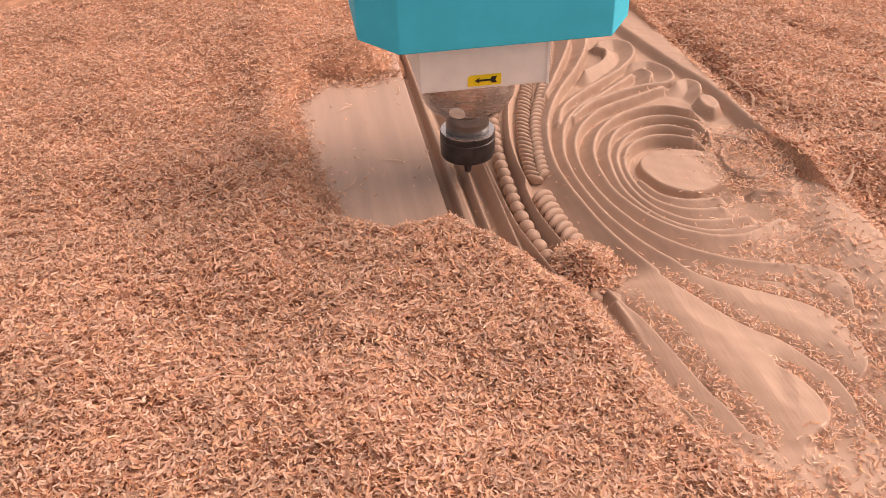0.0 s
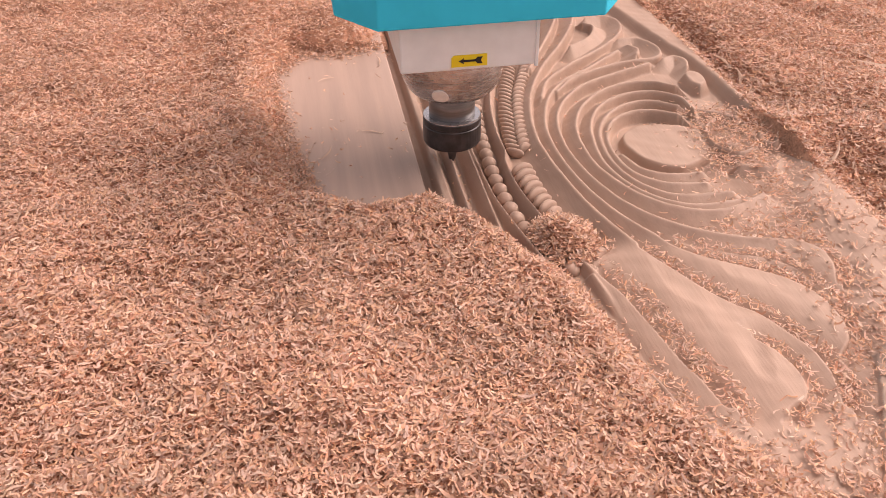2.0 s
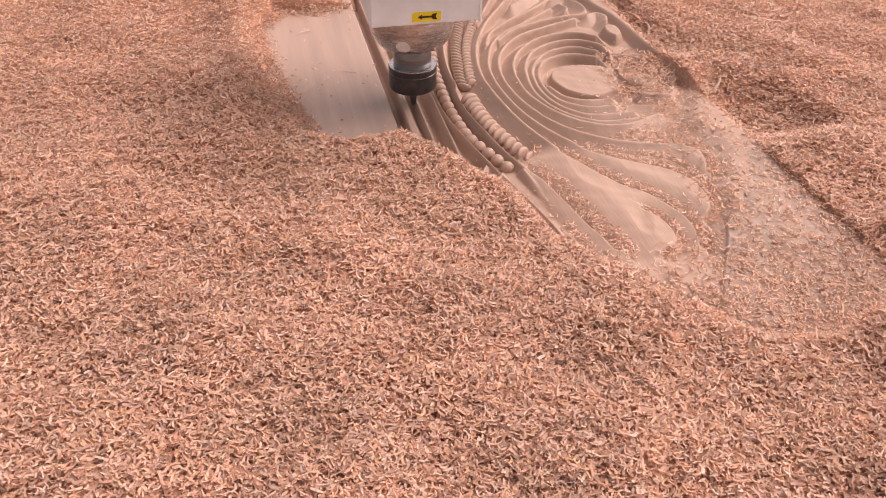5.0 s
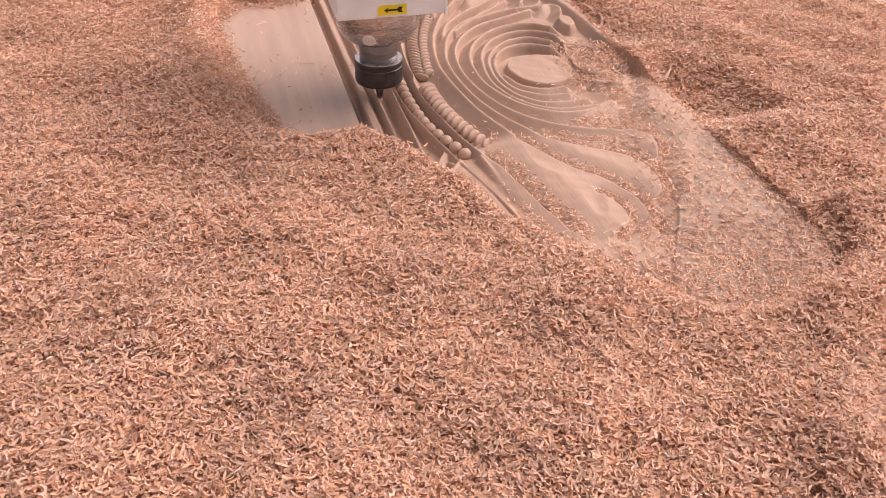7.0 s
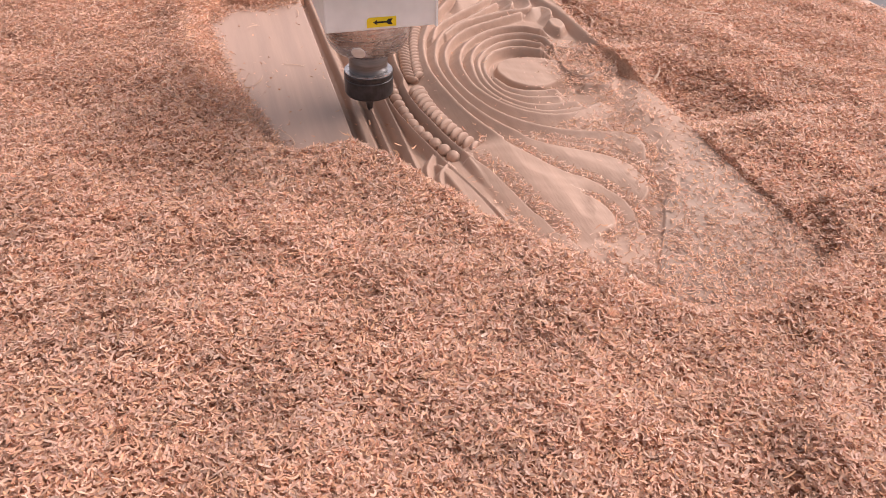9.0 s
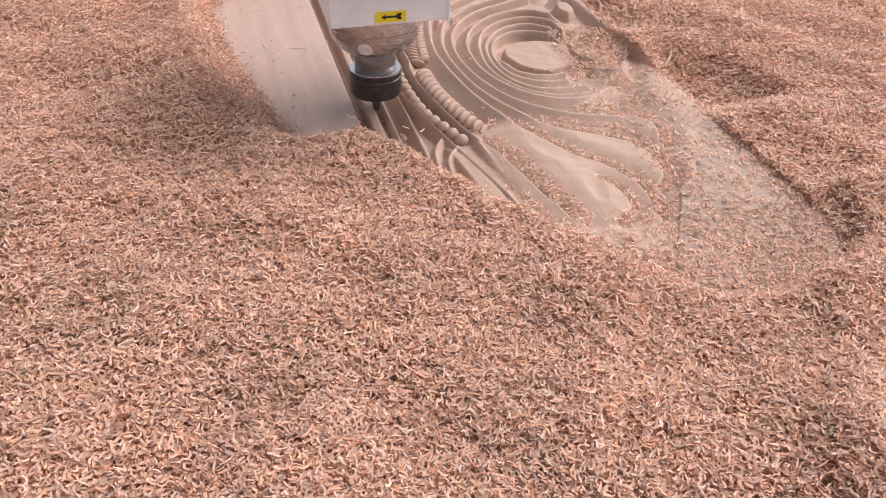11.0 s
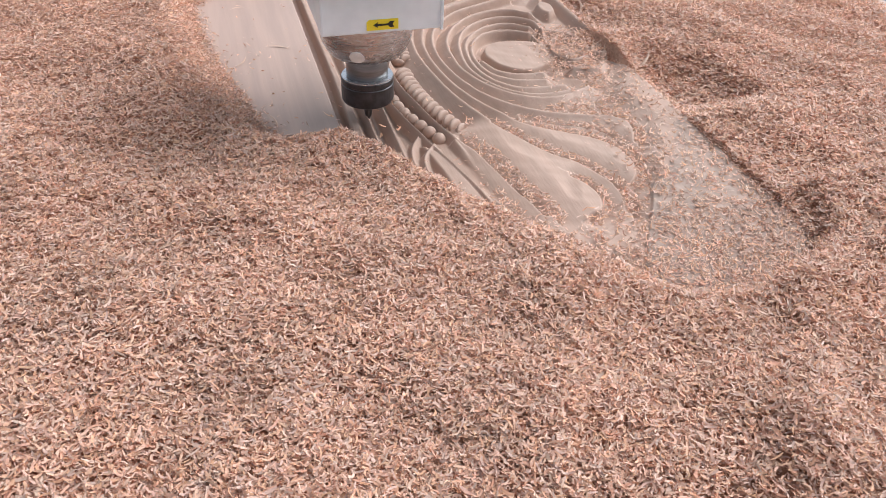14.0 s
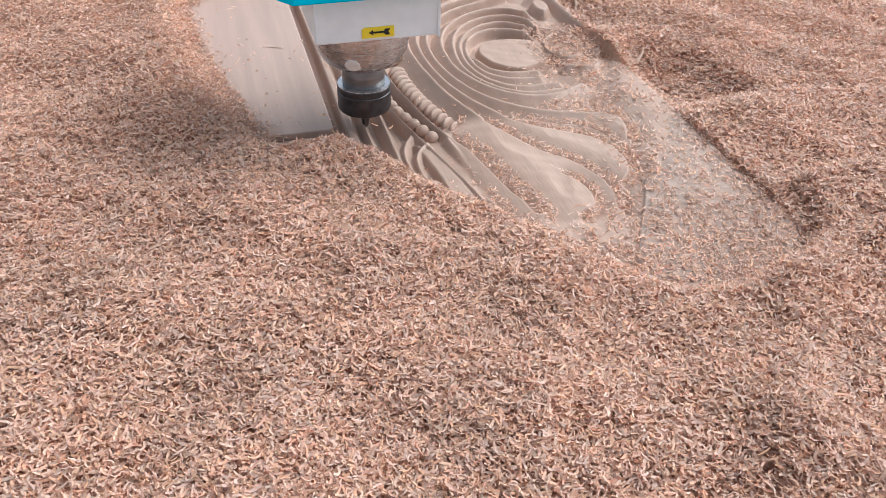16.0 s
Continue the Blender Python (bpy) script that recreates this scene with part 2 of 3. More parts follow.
# ---- the carved board ----
EDGE, PANEL = 0.152, -0.178
RIDGES = [
    # rings of the volute
    ([(-0.003, -0.015), (0.005, -0.040), (0.022, -0.053), (0.051, -0.057)], 0.0060, 0.0050),
    ([(0.075, 0.050), (0.053, 0.063), (0.029, 0.061), (0.009, 0.046), (-0.004, 0.020), (-0.009, -0.010), (-0.004, -0.043), (0.016, -0.066), (0.048, -0.073)], 0.0060, 0.0052),
    ([(0.082, 0.067), (0.060, 0.082), (0.036, 0.080), (0.012, 0.063), (-0.006, 0.035), (-0.014, 0.002), (-0.014, -0.033), (-0.003, -0.066), (0.020, -0.086), (0.062, -0.089)], 0.0065, 0.0055),
    ([(0.094, 0.062), (0.091, 0.086), (0.068, 0.103), (0.037, 0.100), (0.008, 0.079), (-0.011, 0.046), (-0.020, 0.009), (-0.022, -0.028), (-0.013, -0.064), (0.006, -0.091), (0.032, -0.103), (0.070, -0.101)], 0.0070, 0.0058),
    ([(0.098, 0.110), (0.078, 0.125), (0.050, 0.126), (0.017, 0.110), (-0.010, 0.080), (-0.026, 0.044), (-0.031, 0.008), (-0.030, -0.028), (-0.019, -0.064), (-0.003, -0.090), (0.020, -0.107), (0.048, -0.112), (0.084, -0.097)], 0.0105, 0.0060),
    # long sweeping stems
    ([(0.093, 0.169), (0.056, 0.154), (0.013, 0.134), (-0.016, 0.106), (-0.035, 0.072), (-0.044, 0.036), (-0.046, -0.004), (-0.040, -0.047), (-0.027, -0.088), (-0.005, -0.119), (0.022, -0.140), (0.052, -0.154), (0.080, -0.163), (0.093, -0.182)], 0.0080, 0.0060),
    ([(0.073, 0.209), (0.024, 0.168), (-0.008, 0.144), (-0.032, 0.112), (-0.047, 0.074), (-0.055, 0.038), (-0.056, -0.010), (-0.050, -0.059), (-0.037, -0.103), (-0.018, -0.138), (0.009, -0.167), (0.038, -0.187), (0.058, -0.205)], 0.0080, 0.0060),
    ([(0.067, 0.372), (0.054, 0.315), (0.022, 0.250), (-0.018, 0.187), (-0.046, 0.128), (-0.061, 0.075), (-0.067, 0.026), (-0.065, -0.022), (-0.057, -0.080), (-0.045, -0.124), (-0.033, -0.155), (-0.020, -0.180), (-0.001, -0.209), (0.016, -0.238), (0.027, -0.267), (0.029, -0.295), (0.022, -0.313), (0.011, -0.317)], 0.0075, 0.0060),
    # fan of small leaves
    ([(0.039, 0.384), (0.040, 0.345), (0.028, 0.308), (-0.002, 0.245), (-0.034, 0.182)], 0.006, 0.005),
    ([(0.068, 0.312), (0.090, 0.318), (0.104, 0.298), (0.094, 0.262), (0.062, 0.225), (0.009, 0.182), (-0.024, 0.148), (-0.040, 0.112)], 0.0062, 0.0055),
    ([(0.025, 0.232), (0.056, 0.257), (0.069, 0.286), (0.062, 0.297)], 0.006, 0.005),
    ([(0.084, 0.240), (0.106, 0.240), (0.119, 0.212), (0.108, 0.184), (0.061, 0.176), (0.007, 0.151), (-0.022, 0.122)], 0.0062, 0.0055),
    ([(0.090, 0.222), (0.096, 0.210), (0.091, 0.198)], 0.006, 0.004),
    ([(0.112, 0.178), (0.126, 0.183), (0.135, 0.172), (0.131, 0.156)], 0.007, 0.005),
    # small scrolls beside the volute
    ([(0.106, 0.037), (0.090, 0.020), (0.084, -0.010), (0.099, -0.029), (0.118, -0.022)], 0.007, 0.005),
    ([(0.131, -0.004), (0.141, 0.010), (0.148, -0.002), (0.139, -0.018), (0.130, -0.014)], 0.006, 0.004),
    ([(0.100, 0.060), (0.118, 0.048), (0.132, 0.028)], 0.008, 0.004),
    ([(0.090, -0.050), (0.112, -0.058), (0.128, -0.048)], 0.008, 0.004),
    # line between beads and scales
    ([(-0.020, 0.330), (-0.052, 0.235), (-0.077, 0.174), (-0.093, 0.109), (-0.100, 0.055), (-0.101, 0.014), (-0.105, -0.008), (-0.104, -0.050), (-0.096, -0.100), (-0.088, -0.140), (-0.078, -0.172), (-0.065, -0.219), (-0.055, -0.268), (-0.048, -0.320)], 0.0055, 0.0055),
    # ridges that run below the beads
    ([(-0.131, 0.100), (-0.128, -0.040), (-0.120, -0.100), (-0.106, -0.168), (-0.092, -0.224), (-0.082, -0.275)], 0.0055, 0.0055),
    ([(-0.113, -0.160), (-0.124, -0.181), (-0.128, -0.208), (-0.124, -0.240)], 0.0060, 0.005),
    ([(-0.102, -0.176), (-0.116, -0.196), (-0.120, -0.225), (-0.114, -0.262)], 0.0060, 0.005),
    ([(-0.081, -0.172), (-0.074, -0.208), (-0.066, -0.239), (-0.060, -0.276), (-0.056, -0.330)], 0.0055, 0.005),
    # straight mouldings beside the uncut part
    ([(-0.134, 0.480), (-0.133, 0.100), (-0.133, -0.100), (-0.134, -0.260)], 0.0066, 0.006),
    ([(-0.150, 0.480), (-0.150, 0.100), (-0.151, -0.100), (-0.151, -0.260)], 0.0060, 0.0055),
    ([(-0.164, 0.480), (-0.163, 0.100), (-0.162, -0.100), (-0.163, -0.260)], 0.0068, 0.006),
]
PADS = [
    # flat drop leaf, its neighbour, the disc and the plain border; each with its height
    ([(-0.034, -0.157), (-0.018, -0.184), (0.000, -0.216), (0.015, -0.238), (0.004, -0.252), (0.011, -0.273), (0.009, -0.292), (0.002, -0.306), (-0.020, -0.316), (-0.036, -0.304), (-0.046, -0.271), (-0.049, -0.234), (-0.053, -0.197), (-0.060, -0.166)], -0.0005, 0.005),
    ([(-0.021, -0.180), (-0.002, -0.174), (0.023, -0.190), (0.046, -0.210), (0.060, -0.231), (0.062, -0.254), (0.052, -0.268), (0.037, -0.268), (0.028, -0.252), (0.012, -0.225)], -0.0015, 0.006),
    ([(0.007, 0.010), (0.014, 0.032), (0.034, 0.044), (0.060, 0.042), (0.082, 0.030), (0.090, 0.008), (0.081, -0.018), (0.060, -0.034), (0.036, -0.038), (0.015, -0.020)], -0.0045, 0.0045),
    ([(0.116, 0.141), (0.128, 0.148), (0.140, 0.138), (0.139, 0.116), (0.124, 0.102), (0.113, 0.116)], -0.0005, 0.008),
    ([(0.152, 0.500), (0.106, 0.420), (0.116, 0.300), (0.128, 0.220), (0.139, 0.160), (0.143, 0.060), (0.160, 0.030), (0.165, 0.500)], -0.0002, 0.010),
    ([(0.146, 0.060), (0.140, -0.030), (0.116, -0.080), (0.098, -0.120), (0.104, -0.180), (0.084, -0.240), (0.062, -0.290), (0.043, -0.318), (-0.003, -0.395), (-0.020, -0.430), (0.160, -0.430), (0.160, 0.060)], -0.0002, 0.024),
    ([(0.043, -0.316), (0.020, -0.355), (-0.003, -0.394), (-0.022, -0.430), (0.100, -0.440), (0.130, -0.400), (0.110, -0.330)], -0.0002, 0.0025),
    ([(0.082, -0.010), (0.096, -0.005), (0.112, -0.012), (0.100, -0.024)], -0.001, 0.008),
    ([(-0.1705, 0.480), (-0.1710, 0.200), (-0.1700, 0.000), (-0.1710, -0.150), (-0.1600, -0.160), (-0.1590, 0.000), (-0.1600, 0.200), (-0.1590, 0.480)], -0.0002, 0.0040),
    ([(-0.116, -0.170), (-0.098, -0.190), (-0.088, -0.235), (-0.084, -0.275), (-0.104, -0.275), (-0.110, -0.220)], -0.002, 0.006),
]

GROOVES = [
    # narrow grooves between the flat leaves at the foot of the stems: line, half width, depth
    ([(-0.034, -0.146), (-0.016, -0.183), (-0.000, -0.211), (0.014, -0.228), (0.025, -0.249), (0.033, -0.271), (0.033, -0.293), (0.026, -0.316)], 0.0055, 0.0070),
    ([(-0.023, -0.116), (-0.013, -0.140), (0.006, -0.163), (0.027, -0.178), (0.051, -0.197), (0.064, -0.218), (0.067, -0.245), (0.060, -0.267), (0.047, -0.278)], 0.0050, 0.0065),
    ([(-0.010, -0.119), (0.002, -0.139), (0.027, -0.159), (0.049, -0.171), (0.065, -0.186), (0.069, -0.204), (0.074, -0.225)], 0.0045, 0.0055),
    ([(-0.006, -0.100), (0.017, -0.126), (0.047, -0.144), (0.075, -0.156), (0.093, -0.168), (0.095, -0.189), (0.086, -0.210)], 0.0050, 0.0060),
    ([(0.002, -0.253), (0.010, -0.267), (0.014, -0.284), (0.012, -0.300), (0.005, -0.312), (-0.008, -0.317)], 0.0045, 0.0055),
    ([(-0.073, -0.169), (-0.064, -0.195), (-0.057, -0.230), (-0.051, -0.264), (-0.046, -0.281), (-0.042, -0.303)], 0.0085, 0.0080),
    ([(-0.096, -0.172), (-0.085, -0.208), (-0.077, -0.247), (-0.070, -0.282), (-0.066, -0.304)], 0.0060, 0.0060),
]


SWEPT = 14  # the first ridges sweep round the volute and lean away from it


# line along which the carving ends against the plain border
SHORE = np.array([(0.132, -0.190), (0.110, -0.235), (0.082, -0.268), (0.061, -0.281), (0.048, -0.309), (0.024, -0.348), (-0.002, -0.393), (-0.040, -0.442), (0.30, -0.46), (0.30, -0.10)])


def board_height(X, Y):
    """Height of the carving: coves that fall from each crest line, flat pads, fine tool marks."""
    Z = -0.0132 + 0.0072 * np.maximum(ease((X - 0.05) / 0.08) * ease((0.02 - Y) / 0.10), ease((-0.20 - Y) / 0.16) * ease((X + 0.08) / 0.10))
    Z = np.minimum(Z + 0.0040 * ease((-0.12 - Y) / 0.06), -0.0060)
    Z += 0.0030 * ease((Y - 0.12) / 0.06) * ease((X - 0.02) / 0.04)
    floor = Z.copy()
    for k, (pts, width, high) in enumerate(RIDGES):
        c = smooth_curve(pts, 6)
        reach = 0.019 if k < SWEPT else 1.15 * width
        lo, hi = c.min(axis=0) - reach, c.max(axis=0) + reach
        near = (X > lo[0]) & (X < hi[0]) & (Y > lo[1]) & (Y < hi[1])
        d, left = line_side(X[near], Y[near], c)
        rise = np.minimum(2.7 * high, -floor[near])
        if k < SWEPT:
            # a sharp crest: steep towards the volute, a long hollow cove away from it
            fall = np.where(left, 1 - ease((d - 0.0004) / 0.0040), (1 - np.clip((d - 0.0012) / 0.0175, 0, 1)) ** 1.35)
        else:
            fall = (1 - np.clip(d / (1.15 * width), 0, 1)) ** 1.1
        Z[near] = np.maximum(Z[near], floor[near] + rise * fall)
    for pts, top, soft in PADS:
        c = smooth_curve(pts, 5, True)
        d = signed(X, Y, c)
        Z = np.maximum(Z, floor + np.maximum(top - floor, 0) * ease((d + 0.001) / soft))
    # towards the foot the leaves lie flat, with grooves cut between them
    foot = ease((-0.125 - Y - 0.35 * np.maximum(X, 0)) / 0.035) * ease((X + 0.085) / 0.012)
    flat = np.full(X.shape, -0.0012) + 0.0012 * ease((X - 0.06) / 0.03) - 0.0012 * ripple(X, Y, 0.05, 31)
    for pts, width, deep in GROOVES:
        d, left = line_side(X, Y, smooth_curve(pts, 6))
        flat = np.minimum(flat, -0.0012 - 1.25 * deep * np.where(left, (1 - np.clip((d - 0.0015) / (4.2 * width), 0, 1)) ** 1.5, 1 - ease((d - 0.0015) / 0.0035)))
    Z = Z * (1 - foot) + flat * foot
    shore = signed(X, Y, SHORE)
    sharp = 0.0016 + 0.014 * ease((Y + 0.30) / 0.06)
    Z = np.where((shore < 0) & (shore > -0.007) & (Y < -0.27), np.minimum(Z, -0.0018 + 0.0014 * ease(-shore / 0.007)), Z)
    Z = np.where(shore >= 0, Z * (1 - ease(shore / sharp)) + 0.0003 * ease(shore / sharp), Z)
    Z += 0.00012 * np.sin(Y * 2 * np.pi / 0.0021 + 0.4 * np.sin(X * 90)) + 0.00025 * ripple(X, Y, 0.02, 7)
    return Z


STEP = 0.001
gx, gy = np.arange(PANEL, EDGE + 1e-6, STEP), np.arange(-0.43, 0.48 + 1e-6, STEP)
GX, GY = np.meshgrid(gx, gy)
GZ = board_height(GX, GY)


def board_z(x, y):
    i = np.clip(((x - gx[0]) / STEP).round().astype(int), 0, len(gx) - 1)
    j = np.clip(((y - gy[0]) / STEP).round().astype(int), 0, len(gy) - 1)
    return np.where(x < PANEL, 0.0, np.where(x > EDGE, -0.04, GZ[j, i]))


def grid_faces(rows, cols):
    k = np.arange(rows * cols).reshape(rows, cols)
    return np.stack([k[:-1, :-1].ravel(), k[:-1, 1:].ravel(), k[1:, 1:].ravel(), k[1:, :-1].ravel()], 1)


board = new("carved_board")
tagged(board, "pale pinkish wooden board half carved with scrolls and leaves", "board")
rim = np.concatenate([np.arange(len(gx)), np.arange(1, len(gy)) * len(gx) + len(gx) - 1,
                      (len(gy) - 1) * len(gx) + np.arange(len(gx) - 2, -1, -1), np.arange(len(gy) - 2, 0, -1) * len(gx)])
verts = np.stack([GX.ravel(), GY.ravel(), GZ.ravel()], 1)
low = verts[rim].copy()
low[:, 2] = -0.041
k0 = len(verts) + np.arange(len(rim))
skirt = np.stack([rim, k0, np.roll(k0, -1), np.roll(rim, -1)], 1)
faces_top = grid_faces(len(gy), len(gx))
plain = (signed(verts[faces_top[:, 0], 0], verts[faces_top[:, 0], 1], SHORE) > 0.001) * 1
relief = new("relief", raw_mesh("relief", np.vstack([verts, low]), [faces_top, skirt], [WOOD, OLD], np.concatenate([plain, np.zeros(len(skirt))]), smooth=True))
relief.parent = board
relief["label"] = "carved volute with rings, stems and drop leaves"
part("uncut_panel", box(-0.40, PANEL - 0.002, -0.135, 1.10, -0.041, 0.0015, 0.0012), RAW, board, "smooth planed surface not yet carved")
part("border", box(-0.40, PANEL - 0.002, -0.43, -0.1365, -0.041, -0.004, 0.001), WOOD, board)
part("border", box(PANEL, EDGE, 0.482, 1.10, -0.041, -0.0005, 0.001), WOOD, board)
part("border", box(-0.56, EDGE, -0.56, -0.432, -0.041, -0.0005, 0.001), WOOD, board)


def along(points, step, grow=None):
    """Places and headings at even steps along a smooth curve."""
    c = smooth_curve(points, 20)
    s = np.concatenate([[0], np.cumsum(np.hypot(*np.diff(c, axis=0).T))])
    out, at = [], step / 2
    while at < s[-1]:
        x, y = np.interp(at, s, c[:, 0]), np.interp(at, s, c[:, 1])
        x2, y2 = np.interp(at + 1e-3, s, c[:, 0]), np.interp(at + 1e-3, s, c[:, 1])
        out.append((x, y, math.degrees(math.atan2(y2 - y, x2 - x)), at / s[-1]))
        at += step
    return out


def dome(sx, sy, sz, twist=0.0):
    """A carved bead or leaf: half an egg, pulled to one side."""
    bm = bmesh.new()
    bmesh.ops.create_uvsphere(bm, u_segments=12, v_segments=8, radius=1.0)
    for v in bm.verts:
        v.co.x += twist * (v.co.y ** 2)
        v.co = Vector((v.co.x * sx, v.co.y * sy, v.co.z * sz))
    return bm


def row_of(name, curve, step, sx, sy, sz, z, turn=0.0, twist=0.0, taper=0.0):
    first = None
    for x, y, a, u in along(curve, step):
        if first is None:
            first = part(name, dome(sx, sy, sz, twist), WOOD, board, smooth=True)
            ob = first
        else:
            ob = new(name, first.data)
            ob.parent = board
        s = 1 - taper * u
        ob.matrix_basis = pose(x, y, z, random.uniform(-4, 4), random.uniform(-4, 4), a + turn + random.uniform(-4, 4)) @ Matrix.Diagonal((s, s, 1, 1))


row_of("bead", [(-0.060, 0.290), (-0.085, 0.200), (-0.100, 0.150), (-0.109, 0.099), (-0.114, 0.058), (-0.117, 0.009), (-0.118, -0.032), (-0.116, -0.070), (-0.112, -0.100), (-0.102, -0.130), (-0.091, -0.160)], 0.0150, 0.0070, 0.0066, 0.0062, -0.0080)
row_of("rope_leaf", [(0.024, 0.372), (-0.007, 0.274), (-0.036, 0.197), (-0.059, 0.135), (-0.071, 0.085), (-0.078, 0.045), (-0.082, 0.016)], 0.0092, 0.0037, 0.0078, 0.0062, -0.0082, 30, 0.5)
row_of("scale_leaf", [(-0.020, 0.300), (-0.046, 0.222), (-0.066, 0.158), (-0.081, 0.094), (-0.089, 0.040), (-0.091, 0.014)], 0.0084, 0.0031, 0.0092, 0.0050, -0.0088, -32, -0.6)
row_of("twist_leaf", [(-0.093, -0.006), (-0.091, -0.048), (-0.085, -0.086), (-0.077, -0.118), (-0.068, -0.145)], 0.0105, 0.0045, 0.0116, 0.0075, -0.0085, 22, 0.6, 0.2)

# ---- shavings: the heap, the bank before the cutter, loose ones on the board ----
CLEAR = np.array([(-0.187, 0.262), (-0.228, 0.245), (-0.270, 0.255), (-0.300, 0.200), (-0.288, 0.084), (-0.268, -0.033), (-0.238, -0.147),
                  (-0.204, -0.188), (-0.160, -0.182), (-0.139, -0.235), (-0.084, -0.276), (-0.054, -0.318), (-0.026, -0.358), (-0.004, -0.388), (0.016, -0.420),
                  (0.055, -0.434), (0.102, -0.416), (0.136, -0.388), (0.152, -0.358), (0.156, -0.300), (0.153, 0.20), (0.150, 0.60), (-0.10, 0.90), (-0.17, 0.40)])
FRONT = np.array([(-0.290, -0.010), (-0.252, -0.034), (-0.226, -0.050), (-0.177, -0.040), (-0.158, -0.061), (-0.133, -0.095), (-0.116, -0.132),
                  (-0.096, -0.160), (-0.088, -0.196), (-0.078, -0.262), (-0.070, -0.315), (-0.130, -0.370), (-0.290, -0.330), (-0.315, -0.100)])


def heap_height(X, Y):
    d = -signed(X, Y, CLEAR)
    Z = -0.012 + 0.026 * ease((d + 0.006) / 0.035) + 0.008 * ease((d - 0.02) / 0.12)
    Z += ease(d / 0.05) * (0.0045 * ripple(X, Y, 0.16) + 0.0018 * ripple(X, Y, 0.045, 12)) + 0.0012 * ripple(X, Y, 0.018, 22)
    # a taller crest behind the clear patch, a raked step and a swell near the front corner
    Z += 0.016 * np.exp(-((X + 0.235) / 0.060) ** 2 - ((Y - 0.315) / 0.045) ** 2)
    along_step = (X + 0.106) * 0.53 + (Y + 0.524) * 0.848
    across_step = (X + 0.106) * 0.848 - (Y + 0.524) * 0.53
    Z += 0.006 * ease(-across_step / 0.010) * np.exp(-(along_step / 0.07) ** 2) * ease((across_step + 0.12) / 0.1)
    Z += 0.014 * np.exp(-((X - 0.085) / 0.055) ** 2 - ((Y + 0.440) / 0.035) ** 2)
    # a long ridge near the front corner, along the raked edge
    off = (X - 0.047) * 0.81 - (Y + 0.506) * 0.586
    run = (X - 0.047) * 0.586 + (Y + 0.506) * 0.81
    Z += ease((0.13 - np.abs(run + 0.02)) / 0.05) * (0.005 * np.exp(-((off - 0.004) / 0.016) ** 2))
    # a crest along the clear patch, falling away behind it
    back = ease((Y + 0.20) / 0.20)
    Z += back * ease((-0.24 - X) / 0.02) * (0.010 * np.exp(-((X + 0.325) / 0.035) ** 2) - 0.13 * np.maximum(-0.335 - X, 0))
    # beside the board the shavings lie lower, with a hollow along its edge
    side = ease((X - 0.142) / 0.003)
    pit = np.exp(-((X - 0.202) / 0.047) ** 4 - ((Y + 0.108) / 0.066) ** 4) + 0.7 * np.exp(-((X - 0.168) / 0.018) ** 2 - ((Y - 0.21) / 0.12) ** 2)
    zr = 0.004 + 0.004 * ease((X - 0.165) / 0.060) - 0.08 * np.maximum(X - 0.23, 0) - 0.026 * pit + 0.003 * ripple(X, Y, 0.10, 3) + 0.002 * ripple(X, Y, 0.035, 15)
    zr = np.maximum(zr + 0.010 * ease((-0.26 - Y) / 0.12) * ease((X - 0.156) / 0.06), -0.032)
    Z = np.where((X > 0.142) & (Y > -0.33), Z * (1 - side) + zr * side, Z)
    Z = np.where((X > 0.147) & (Y < -0.19), np.maximum(Z, 0.003 + 0.002 * ripple(X, Y, 0.05, 17)), Z)
    rim_l, rim_r = ease((-0.80 - X + 0.02 * ripple(X, Y, 0.09, 9)) / 0.03), ease((X - 0.615 - 0.010 * ripple(X, Y, 0.09, 19)) / 0.035)
    return Z - np.maximum(rim_l * (Y > 0.1), rim_r) * 0.075


def bank_height(X, Y):
    d = signed(X, Y, FRONT)
    return -0.010 + 0.027 * ease((d + 0.004) / 0.032) + 0.0016 * ripple(X, Y, 0.045, 12) + 0.0012 * ripple(X, Y, 0.018, 22)


